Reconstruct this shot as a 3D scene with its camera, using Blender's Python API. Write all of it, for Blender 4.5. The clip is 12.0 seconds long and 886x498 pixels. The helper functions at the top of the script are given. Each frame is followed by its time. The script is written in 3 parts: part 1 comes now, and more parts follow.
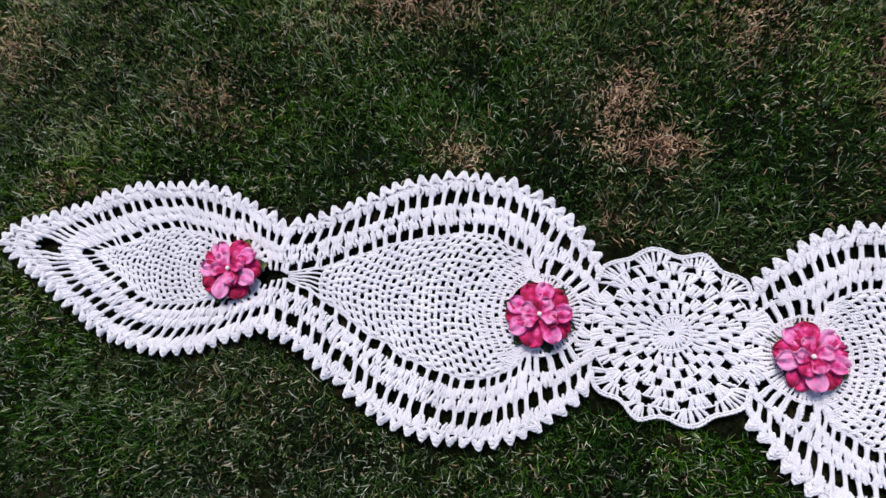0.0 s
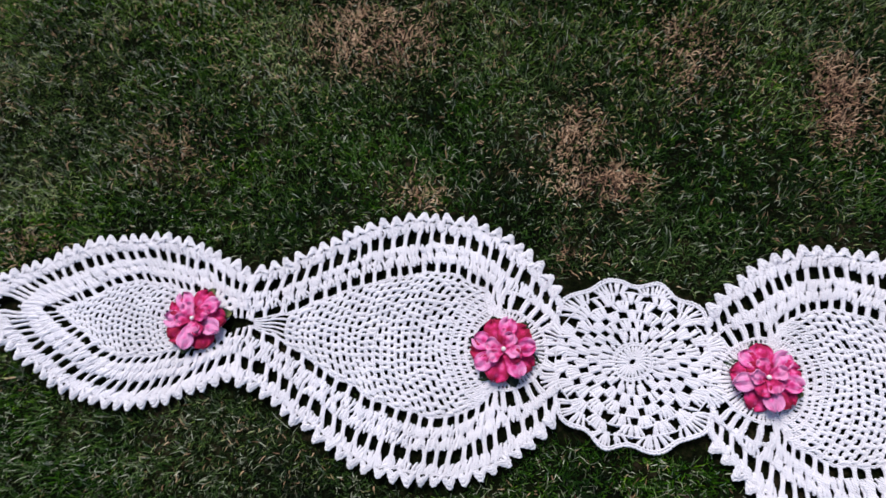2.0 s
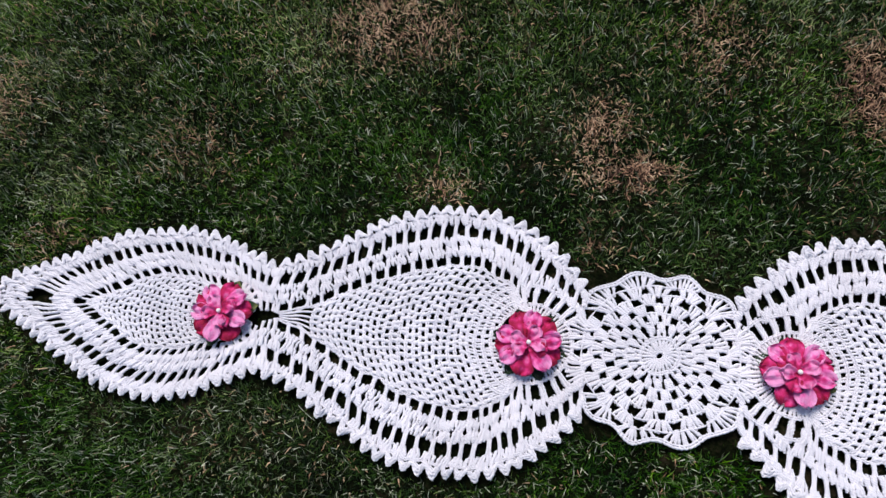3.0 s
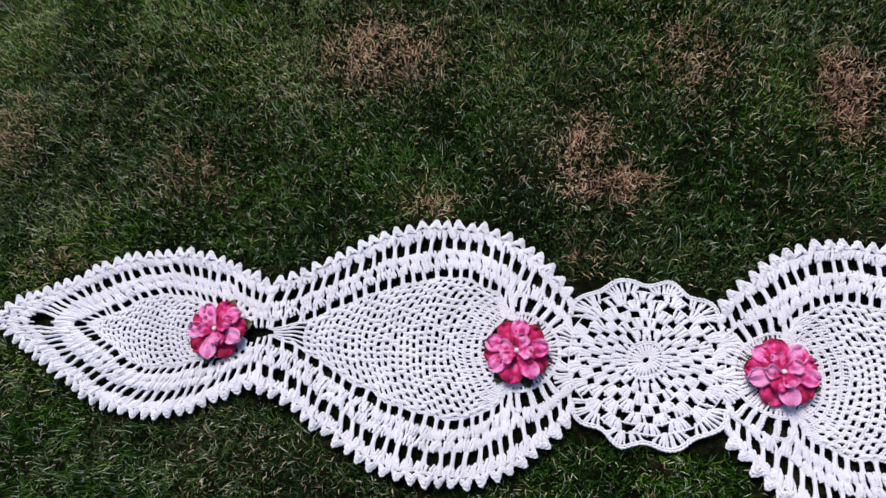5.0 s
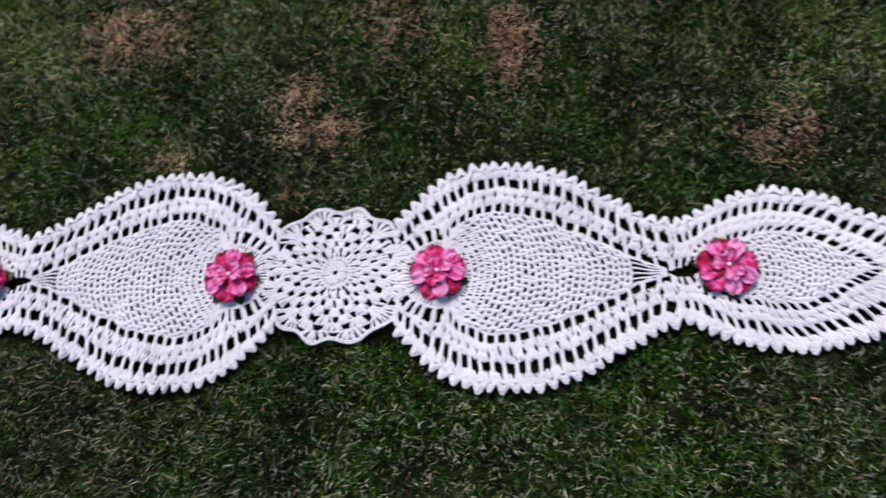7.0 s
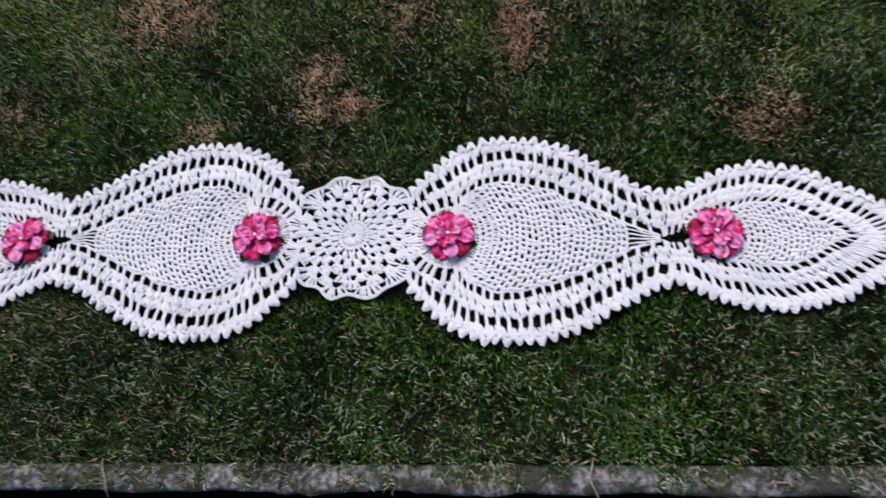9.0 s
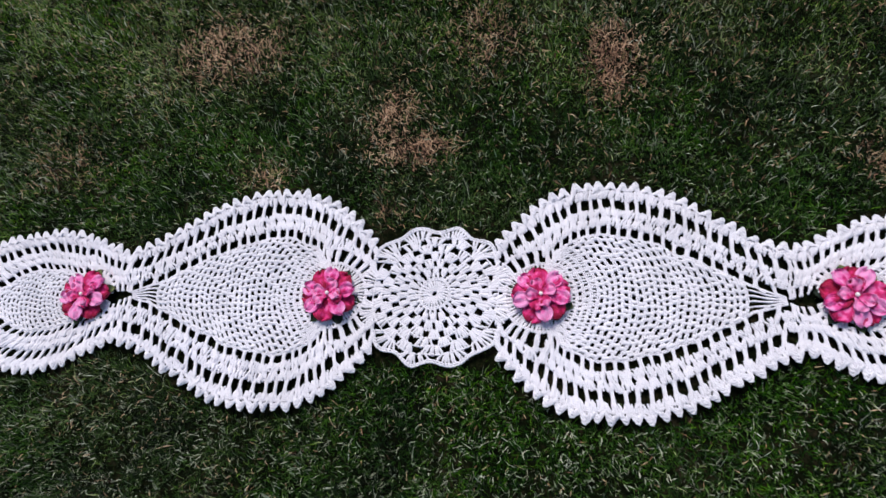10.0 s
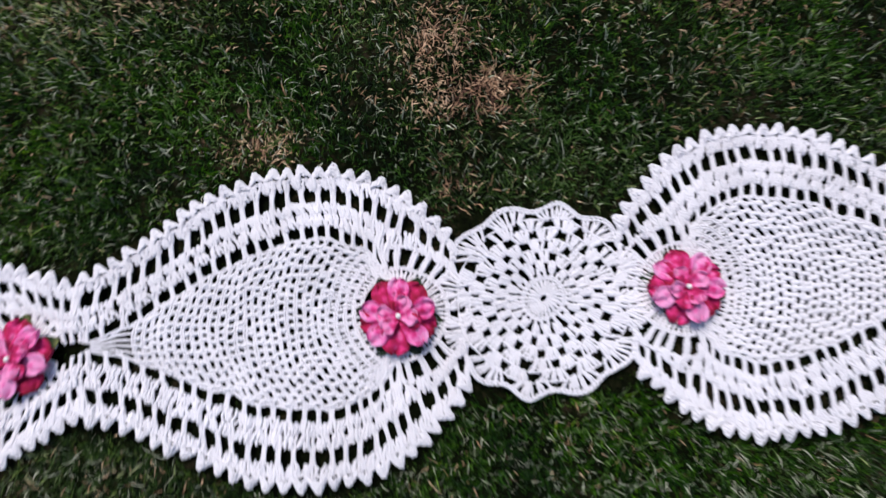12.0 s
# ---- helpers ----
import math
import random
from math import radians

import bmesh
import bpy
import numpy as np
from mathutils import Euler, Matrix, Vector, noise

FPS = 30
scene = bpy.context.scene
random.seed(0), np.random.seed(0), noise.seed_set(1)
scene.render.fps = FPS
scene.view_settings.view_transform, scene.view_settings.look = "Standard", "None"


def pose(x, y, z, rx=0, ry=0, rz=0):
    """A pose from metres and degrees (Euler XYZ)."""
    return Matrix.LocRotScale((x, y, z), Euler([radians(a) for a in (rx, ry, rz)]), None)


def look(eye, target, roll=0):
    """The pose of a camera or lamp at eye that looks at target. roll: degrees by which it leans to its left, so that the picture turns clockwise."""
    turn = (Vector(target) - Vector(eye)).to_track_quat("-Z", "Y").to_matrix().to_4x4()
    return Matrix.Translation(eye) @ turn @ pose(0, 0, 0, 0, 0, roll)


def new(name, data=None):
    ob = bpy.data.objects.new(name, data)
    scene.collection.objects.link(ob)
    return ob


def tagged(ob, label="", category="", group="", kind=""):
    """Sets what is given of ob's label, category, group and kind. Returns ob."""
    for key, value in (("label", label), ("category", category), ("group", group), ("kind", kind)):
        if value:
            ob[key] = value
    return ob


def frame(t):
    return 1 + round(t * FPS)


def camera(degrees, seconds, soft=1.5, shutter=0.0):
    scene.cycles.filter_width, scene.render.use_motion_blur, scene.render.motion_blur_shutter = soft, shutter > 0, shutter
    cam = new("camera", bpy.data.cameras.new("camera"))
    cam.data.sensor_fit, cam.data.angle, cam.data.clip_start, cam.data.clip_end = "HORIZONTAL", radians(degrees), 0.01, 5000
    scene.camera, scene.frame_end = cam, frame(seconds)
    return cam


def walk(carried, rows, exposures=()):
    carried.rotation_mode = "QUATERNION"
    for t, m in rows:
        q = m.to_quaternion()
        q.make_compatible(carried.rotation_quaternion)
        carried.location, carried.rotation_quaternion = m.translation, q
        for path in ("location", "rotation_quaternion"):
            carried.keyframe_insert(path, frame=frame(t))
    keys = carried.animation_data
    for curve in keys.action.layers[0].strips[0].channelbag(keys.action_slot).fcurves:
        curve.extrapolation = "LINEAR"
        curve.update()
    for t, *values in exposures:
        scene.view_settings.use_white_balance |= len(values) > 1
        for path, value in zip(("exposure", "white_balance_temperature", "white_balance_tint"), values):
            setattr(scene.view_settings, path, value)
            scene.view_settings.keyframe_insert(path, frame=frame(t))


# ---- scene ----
cam = camera(67.2, 12.0, shutter=0.5)

PATH = [
    (0, (-0.144, -0.115, 0.768), (-0.448, 0.344, -1.155), -25.7),
    (0.5, (-0.141, -0.132, 0.777), (-0.416, 0.391, -1.134), -21.6),
    (1, (-0.136, -0.132, 0.777), (-0.357, 0.399, -1.139), -18.5),
    (1.5, (-0.13, -0.12, 0.784), (-0.331, 0.499, -1.107), -15.6),
    (2, (-0.131, -0.122, 0.78), (-0.363, 0.473, -1.115), -16.5),
    (2.5, (-0.135, -0.129, 0.78), (-0.434, 0.441, -1.114), -21.6),
    (3, (-0.135, -0.125, 0.777), (-0.429, 0.452, -1.116), -21.9),
    (5, (-0.107, -0.144, 0.787), (-0.43, 0.506, -1.076), -23.0),
    (5.5, (-0.105, -0.123, 0.795), (-0.422, 0.541, -1.065), -23.3),
    (6, (-0.047, -0.176, 0.805), (-0.374, 0.595, -1.011), -22.5),
    (6.5, (0.088, -0.254, 0.811), (-0.223, 0.442, -1.037), -19.6),
    (6.8, (0.193, -0.290, 0.829), (-0.033, 0.411, -1.030), -17.3),
    (7, (0.236, -0.262, 0.857), (0.033, 0.387, -1.024), -19.0),
    (7.2, (0.267, -0.264, 0.844), (0.038, 0.407, -1.026), -22.0),
    (8.8, (0.238, -0.352, 0.906), (0.054, 0.325, -0.967), -16.0),
    (9, (0.229, -0.342, 0.907), (0.021, 0.327, -0.966), -17.9),
    (9.5, (0.189, -0.306, 0.888), (-0.14, 0.365, -0.968), -24.3),
    (10, (0.159, -0.239, 0.853), (-0.174, 0.432, -1.002), -26.5),
    (10.5, (0.125, -0.228, 0.843), (-0.211, 0.419, -1.02), -25.3),
    (11, (0.013, -0.14, 0.817), (-0.173, 0.43, -1.091), -18.2),
    (11.5, (-0.079, -0.099, 0.773), (-0.139, 0.43, -1.155), -9.9),
    (11.8, (-0.095, -0.07, 0.725), (-0.07, 0.271, -1.286), -1.4),
    (12, (-0.114, -0.021, 0.675), (-0.047, 0.226, -1.309), 8.0),
]
walk(cam, [(t, look(eye, target, roll)) for t, eye, target, roll in PATH])

# ---- world and light: a lawn in open shade under a bright hazy sky ----
world = bpy.data.worlds.new("sky")
scene.world = world
world.use_nodes = True
wn, wl = world.node_tree.nodes, world.node_tree.links
sky = wn.new("ShaderNodeTexSky")
sky.sky_type, sky.sun_disc = "NISHITA", False
sky.sun_elevation, sky.sun_rotation = radians(58), radians(-18)
wl.new(sky.outputs[0], wn["Background"].inputs[0])
wn["Background"].inputs[1].default_value = 0.078
sun = new("sun", bpy.data.lights.new("sun", "SUN"))
sun.data.energy, sun.data.angle, sun.data.color = 2.15, radians(24), (1.0, 0.95, 0.89)
sun.matrix_world = look((-0.6, 1.85, 3.1), (0, 0, 0))
scene.view_settings.exposure = 0.585

GROUND = 0.010      # top of the soil and thatch between the blades
CLOTH = 0.018       # middle height of the crocheted yarn
EDGE = -0.350       # where the kerb drops off


# ---- materials ----
def material(name, rough=0.8):
    m = bpy.data.materials.new(name)
    m.use_nodes = True
    b = m.node_tree.nodes["Principled BSDF"]
    b.inputs["Roughness"].default_value = rough
    return m, m.node_tree.nodes, m.node_tree.links, b


def ramp(nodes, stops):
    r = nodes.new("ShaderNodeValToRGB")
    while len(r.color_ramp.elements) < len(stops):
        r.color_ramp.elements.new(0.5)
    for e, (p, c) in zip(r.color_ramp.elements, stops):
        e.position, e.color = p, (*c, 1)
    return r


def noise_tex(nodes, links, scale, detail=4.0, coords="Object"):
    tc, n = nodes.new("ShaderNodeTexCoord"), nodes.new("ShaderNodeTexNoise")
    n.inputs["Scale"].default_value, n.inputs["Detail"].default_value = scale, detail
    links.new(tc.outputs[coords], n.inputs["Vector"])
    return n


def bump(nodes, links, bsdf, height, strength, distance):
    b = nodes.new("ShaderNodeBump")
    b.inputs["Strength"].default_value, b.inputs["Distance"].default_value = strength, distance
    links.new(height, b.inputs["Height"])
    links.new(b.outputs[0], bsdf.inputs["Normal"])


def cotton():
    m, n, l, b = material("white_cotton_yarn", 0.92)
    tone = noise_tex(n, l, 14, 3)
    r = ramp(n, [(0.3, (0.73, 0.70, 0.75)), (0.7, (0.83, 0.80, 0.865))])
    l.new(tone.outputs["Fac"], r.inputs[0])
    l.new(r.outputs[0], b.inputs["Base Color"])
    fibre = noise_tex(n, l, 900, 2)
    bump(n, l, b, fibre.outputs["Fac"], 0.6, 0.0007)
    b.inputs["Sheen Weight"].default_value = 0.2
    return m


def variegated(name, stops, scale, rim_tone=0.0, rim_from=0.02):
    """Yarn dyed in changing tones along its length."""
    m, n, l, b = material(name, 0.85)
    tone = noise_tex(n, l, scale, 1.5)
    info = n.new("ShaderNodeObjectInfo")
    mix = n.new("ShaderNodeMath")
    mix.operation = "MULTIPLY_ADD"
    mix.inputs[1].default_value, mix.inputs[2].default_value = 0.62, -0.83
    l.new(info.outputs["Random"], mix.inputs[0])
    # the last rounds of a petal are worked in the paler end of the yarn
    tc = n.new("ShaderNodeTexCoord")
    axes, rim = n.new("ShaderNodeSeparateXYZ"), n.new("ShaderNodeMath")
    l.new(tc.outputs["Object"], axes.inputs[0])
    rim.operation = "MULTIPLY_ADD"
    rim.inputs[1].default_value, rim.inputs[2].default_value = rim_tone, -rim_from * rim_tone
    l.new(axes.outputs[0], rim.inputs[0])
    both = n.new("ShaderNodeMath")
    l.new(mix.outputs[0], both.inputs[0])
    l.new(rim.outputs[0], both.inputs[1])
    add = n.new("ShaderNodeMath")
    add.operation = "MULTIPLY_ADD"
    add.inputs[1].default_value = 2.0
    l.new(tone.outputs["Fac"], add.inputs[0])
    l.new(both.outputs[0], add.inputs[2])
    r = ramp(n, stops)
    l.new(add.outputs[0], r.inputs[0])
    l.new(r.outputs[0], b.inputs["Base Color"])
    rib = n.new("ShaderNodeTexWave")
    rib.bands_direction = "Y"
    rib.inputs["Scale"].default_value, rib.inputs["Distortion"].default_value, rib.inputs["Detail Scale"].default_value = 105, 2.5, 60
    l.new(tc.outputs["Object"], rib.inputs["Vector"])
    bump(n, l, b, rib.outputs["Fac"], 0.5, 0.0010)
    return m


def blade_material(name, stops, scale, lush_tone=(0.5, 1.0, 1.0)):
    m, n, l, b = material(name, 0.55)
    geo, r = n.new("ShaderNodeNewGeometry"), ramp(n, stops)
    patch = noise_tex(n, l, scale, 3)
    mix = n.new("ShaderNodeMath")
    mix.operation = "MULTIPLY_ADD"
    mix.inputs[1].default_value = 0.85
    l.new(geo.outputs["Random Per Island"], mix.inputs[0])
    half = n.new("ShaderNodeMath")
    half.operation = "MULTIPLY_ADD"
    half.inputs[1].default_value, half.inputs[2].default_value = 1.5, -0.72
    l.new(patch.outputs["Fac"], half.inputs[0])
    l.new(half.outputs[0], mix.inputs[2])
    l.new(mix.outputs[0], r.inputs[0])
    lush, blend, vary = noise_tex(n, l, 3.2, 3), n.new("ShaderNodeMix"), n.new("ShaderNodeHueSaturation")
    vary.inputs["Hue"].default_value, vary.inputs["Saturation"].default_value, vary.inputs["Value"].default_value = lush_tone
    l.new(r.outputs[0], vary.inputs["Color"])
    blend.data_type = "RGBA"
    step = ramp(n, [(0.42, (0, 0, 0)), (0.62, (1, 1, 1))])
    l.new(lush.outputs["Fac"], step.inputs[0])
    l.new(step.outputs[0], blend.inputs["Factor"])
    l.new(r.outputs[0], blend.inputs["A"])
    l.new(vary.outputs[0], blend.inputs["B"])
    l.new(blend.outputs["Result"], b.inputs["Base Color"])
    b.inputs["Specular IOR Level"].default_value = 0.1
    return m


def soil_material():
    """Dark soil and thatch under the blades, blackened for the shade there, passing with a ragged border into closed
    turf further off.
    """
    m, n, l, b = material("soil_and_thatch", 0.95)
    b.inputs["Specular IOR Level"].default_value = 0.02
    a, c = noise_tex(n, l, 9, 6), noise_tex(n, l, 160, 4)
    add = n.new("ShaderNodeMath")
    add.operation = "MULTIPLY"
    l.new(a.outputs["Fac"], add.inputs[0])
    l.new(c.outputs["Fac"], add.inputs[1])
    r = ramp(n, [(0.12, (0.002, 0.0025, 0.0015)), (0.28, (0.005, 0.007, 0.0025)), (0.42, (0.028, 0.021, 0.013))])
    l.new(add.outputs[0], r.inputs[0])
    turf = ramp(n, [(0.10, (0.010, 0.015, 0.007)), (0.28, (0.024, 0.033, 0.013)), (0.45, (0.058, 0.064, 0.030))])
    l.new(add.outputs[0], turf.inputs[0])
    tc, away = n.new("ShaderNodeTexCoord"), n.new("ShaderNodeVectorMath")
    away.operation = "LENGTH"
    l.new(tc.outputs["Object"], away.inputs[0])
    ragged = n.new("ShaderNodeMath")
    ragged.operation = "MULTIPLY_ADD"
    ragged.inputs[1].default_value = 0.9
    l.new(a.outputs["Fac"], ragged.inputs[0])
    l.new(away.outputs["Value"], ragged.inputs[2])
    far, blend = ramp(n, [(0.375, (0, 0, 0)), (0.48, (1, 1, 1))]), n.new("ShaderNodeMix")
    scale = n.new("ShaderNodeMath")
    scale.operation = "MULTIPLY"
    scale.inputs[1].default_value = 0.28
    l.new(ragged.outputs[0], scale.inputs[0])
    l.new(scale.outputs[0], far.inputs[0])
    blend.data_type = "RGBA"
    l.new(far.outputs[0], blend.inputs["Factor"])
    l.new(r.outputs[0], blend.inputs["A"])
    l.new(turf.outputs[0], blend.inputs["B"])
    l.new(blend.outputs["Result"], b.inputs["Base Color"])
    bump(n, l, b, c.outputs["Fac"], 0.8, 0.006)
    return m


def mottled(name, dark, light, scale, rough, relief):
    m, n, l, b = material(name, rough)
    a = noise_tex(n, l, scale, 8)
    r = ramp(n, [(0.35, dark), (0.65, light)])
    l.new(a.outputs["Fac"], r.inputs[0])
    l.new(r.outputs[0], b.inputs["Base Color"])
    c = noise_tex(n, l, scale * 9, 5)
    bump(n, l, b, c.outputs["Fac"], 0.7, relief)
    return m


def mossy_concrete():
    """Grey concrete under blotches of dark moss and brown soil."""
    m, n, l, b = material("weathered_concrete", 0.92)
    stone, moss, fine = noise_tex(n, l, 140, 6), noise_tex(n, l, 38, 7), noise_tex(n, l, 520, 4)
    r = ramp(n, [(0.36, (0.050, 0.043, 0.048)), (0.52, (0.20, 0.185, 0.195)), (0.70, (0.42, 0.39, 0.40))])
    l.new(stone.outputs["Fac"], r.inputs[0])
    g = ramp(n, [(0.38, (0.012, 0.018, 0.009)), (0.62, (0.085, 0.076, 0.062))])
    l.new(fine.outputs["Fac"], g.inputs[0])
    step, blend = ramp(n, [(0.46, (0, 0, 0)), (0.56, (1, 1, 1))]), n.new("ShaderNodeMix")
    l.new(moss.outputs["Fac"], step.inputs[0])
    blend.data_type = "RGBA"
    l.new(step.outputs[0], blend.inputs["Factor"])
    l.new(r.outputs[0], blend.inputs["A"])
    l.new(g.outputs[0], blend.inputs["B"])
    l.new(blend.outputs["Result"], b.inputs["Base Color"])
    bump(n, l, b, fine.outputs["Fac"], 0.8, 0.004)
    return m


COTTON = cotton()
PINK = variegated("deep_pink_yarn", [(0.25, (0.36, 0.003, 0.050)), (0.55, (0.54, 0.008, 0.11)), (0.80, (0.70, 0.035, 0.22)), (1.0, (0.82, 0.16, 0.43))], 110)
PALE_PINK = variegated("pale_pink_yarn", [(0.15, (0.46, 0.005, 0.085)), (0.38, (0.69, 0.035, 0.24)), (0.64, (0.83, 0.16, 0.46)), (1.0, (0.87, 0.34, 0.63))], 110, 30.0, 0.0185)
MID_PINK = variegated("mid_pink_yarn", [(0.20, (0.50, 0.008, 0.11)), (0.45, (0.76, 0.07, 0.31)), (0.95, (0.86, 0.30, 0.58))], 120, 40.0, 0.0095)
LEAF = variegated("variegated_green_yarn", [(0.35, (0.008, 0.018, 0.008)), (0.7, (0.02, 0.045, 0.014)), (1.0, (0.34, 0.36, 0.13))], 30)
PEARL = material("pearl_bead", 0.25)[0]
PEARL.node_tree.nodes["Principled BSDF"].inputs["Base Color"].default_value = (0.82, 0.8, 0.78, 1)
GREEN = blade_material("green_blade", [(0.05, (0.004, 0.008, 0.004)), (0.45, (0.015, 0.039, 0.008)), (0.80, (0.057, 0.114, 0.022)), (0.90, (0.13, 0.18, 0.075))], 7, (0.515, 1.25, 1.14))
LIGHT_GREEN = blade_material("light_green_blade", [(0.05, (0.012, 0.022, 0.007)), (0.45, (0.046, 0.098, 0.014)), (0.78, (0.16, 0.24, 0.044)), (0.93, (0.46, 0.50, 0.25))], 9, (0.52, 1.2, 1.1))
STRAW = blade_material("pale_straw_blade", [(0.1, (0.12, 0.125, 0.09)), (0.5, (0.36, 0.38, 0.27)), (0.9, (0.70, 0.70, 0.56))], 13)
DRY = blade_material("dry_blade", [(0.15, (0.075, 0.036, 0.026)), (0.5, (0.42, 0.240, 0.145)), (0.9, (0.74, 0.515, 0.34))], 11)
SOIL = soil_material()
CONCRETE = mossy_concrete()
# lower level beyond the kerb: its deep shade is painted as near black
DARK = mottled("shade_black_floor", (0.0015, 0.0015, 0.002), (0.004, 0.004, 0.0045), 6, 1.0, 0.004)
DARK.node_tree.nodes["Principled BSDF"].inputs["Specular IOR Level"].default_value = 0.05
ROOT = mottled("dry_root", (0.20, 0.17, 0.13), (0.42, 0.37, 0.30), 60, 0.9, 0.001)


# ---- mesh helpers ----
def mesh(name, verts, faces, mats, smooth=True, slots=None):
    """Mesh data from arrays; faces is a list of index arrays, one per corner count."""
    me = bpy.data.meshes.new(name)
    verts = np.asarray(verts, np.float32).reshape(-1, 3)
    loops = np.concatenate([f.ravel() for f in faces]).astype(np.int32)
    sizes = np.concatenate([np.full(len(f), f.shape[1]) for f in faces]).astype(np.int32)
    me.vertices.add(len(verts))
    me.vertices.foreach_set("co", verts.ravel())
    me.loops.add(len(loops))
    me.loops.foreach_set("vertex_index", loops)
    me.polygons.add(len(sizes))
    me.polygons.foreach_set("loop_start", np.concatenate([[0], np.cumsum(sizes)[:-1]]).astype(np.int32))
    me.polygons.foreach_set("use_smooth", np.full(len(sizes), smooth))
    if slots is not None:
        me.polygons.foreach_set("material_index", np.asarray(slots, np.int32))
    for m in mats:
        me.materials.append(m)
    me.update(calc_edges=True)
    me.validate()
    return me


def child(name, me, parent, label="", at=None):
    ob = new(name, me)
    ob.parent = parent
    if at is not None:
        ob.matrix_local = at
    return tagged(ob, label)


def pulled(p):
    """The small uneven pulls of hand work, over a few centimetres."""
    p = np.array(p, float)
    x, y = p[..., 0].copy(), p[..., 1].copy()
    p[..., 0] += 0.0011 * np.sin(y * 83 + 2 * np.sin(x * 41)) + 0.0008 * np.sin(x * 127 + y * 59)
    p[..., 1] += 0.0012 * np.sin(x * 71 + 2 * np.sin(y * 47)) + 0.0009 * np.sin(x * 163 - y * 37)
    p[..., 2] += 0.0010 * np.sin(x * 97 + y * 31) * np.sin(y * 89 - x * 23)
    return p


class Yarn:
    """Gathers strands and turns them all into one mesh of round, tapering tubes."""

    def __init__(self):
        self.sets = {}

    def add(self, pts, radius):
        pts = np.asarray(pts, float)
        self.sets.setdefault(len(pts), []).append((pts, np.broadcast_to(radius, len(pts))))

    def ply(self, pts, radius):
        """Two thinner threads twisted round each other along the points."""
        pts = np.asarray(pts, float)
        n = len(pts)
        fine = np.linspace(0, n - 1, n + 3)
        p = np.stack([np.interp(fine, np.arange(n), pts[:, k]) for k in range(3)], 1)
        r = np.interp(fine, np.arange(n), np.broadcast_to(radius, n))[:, None]
        d = np.gradient(p, axis=0)
        side = np.cross(d, (0.0, 0.0, 1.0))
        side /= np.linalg.norm(side, axis=1, keepdims=True) + 1e-9
        run = np.linalg.norm(p[-1] - p[0])
        a = (np.linspace(0, 1, len(p)) * run / 0.0052 * 2 * np.pi + rng.uniform(0, 6))[:, None]
        off = 0.52 * r * (np.cos(a) * side + np.sin(a) * np.array((0.0, 0.0, 1.0)))
        self.add(p + off, 0.66 * r[:, 0])
        self.add(p - off, 0.66 * r[:, 0])

    def build(self, name, sides=5, skin=None, pull=False):
        verts, quads, base = [], [], 0
        ring = np.linspace(0, 2 * np.pi, sides, endpoint=False)
        for n, items in self.sets.items():
            p = np.array([i[0] for i in items])
            p = pulled(p) if pull else p
            r = np.array([i[1] for i in items])
            d = np.gradient(p, axis=1)
            d /= np.linalg.norm(d, axis=2, keepdims=True) + 1e-9
            side = np.cross(d, (0.0, 0.0, 1.0))
            side /= np.linalg.norm(side, axis=2, keepdims=True) + 1e-9
            up = np.cross(side, d)
            v = p[:, :, None] + r[:, :, None, None] * (np.cos(ring)[:, None] * side[:, :, None] + np.sin(ring)[:, None] * up[:, :, None])
            verts.append(v.reshape(-1, 3))
            i, j, k = np.meshgrid(np.arange(len(p)), np.arange(n - 1), np.arange(sides), indexing="ij")
            at = lambda jj, kk: base + (i * n + jj) * sides + kk % sides
            quads.append(np.stack([at(j, k), at(j, k + 1), at(j + 1, k + 1), at(j + 1, k)], -1).reshape(-1, 4))
            base += v.size // 3
        return mesh(name, np.concatenate(verts), [np.concatenate(quads)], [skin or COTTON])


def chain_links(yarn, path, radius, pitch=0.0043):
    """A row of chain stitches: pairs of plump legs along a path."""
    run = np.concatenate([[0], np.cumsum(np.linalg.norm(np.diff(path, axis=0), axis=1))])
    if run[-1] < 2 * pitch:
        return
    count = int(run[-1] / pitch)
    u = np.array([-0.62, -0.1, 0.35, 0.66])
    at = (np.arange(count)[:, None] + 0.5 + u[None] + rng.normal(0, 0.06, (count, 1))) * run[-1] / count
    p = np.stack([np.interp(at, run, path[:, k]) for k in range(3)], -1)
    d = np.gradient(p, axis=1)
    side = np.stack([-d[..., 1], d[..., 0]], -1)
    side /= np.linalg.norm(side, axis=-1, keepdims=True) + 1e-9
    spread = np.array([0.15, 0.85, 1.0, 0.35]) * radius * 1.15
    for k in range(count):
        lift = rng.normal(0, 0.0003)
        for hand in (-1, 1):
            q = p[k].copy()
            q[:, :2] += hand * spread[:, None] * side[k]
            q[:, 2] += np.array([-0.0006, 0.0006, 0.0008, -0.0004]) + lift
            yarn.add(q, radius * rng.uniform(0.9, 1.12) * np.array([0.6, 1.05, 1.0, 0.6]))


def stitch_radius(n, radius):
    """The swelling and narrowing of one hooked stitch."""
    s = np.linspace(0, 1, n)
    return radius * (1 + 0.16 * np.sin(s * 3 * 2 * np.pi + rng.uniform(0, 6))) * (0.84 + 0.20 * np.sin(np.pi * s)) * rng.uniform(0.9, 1.12)


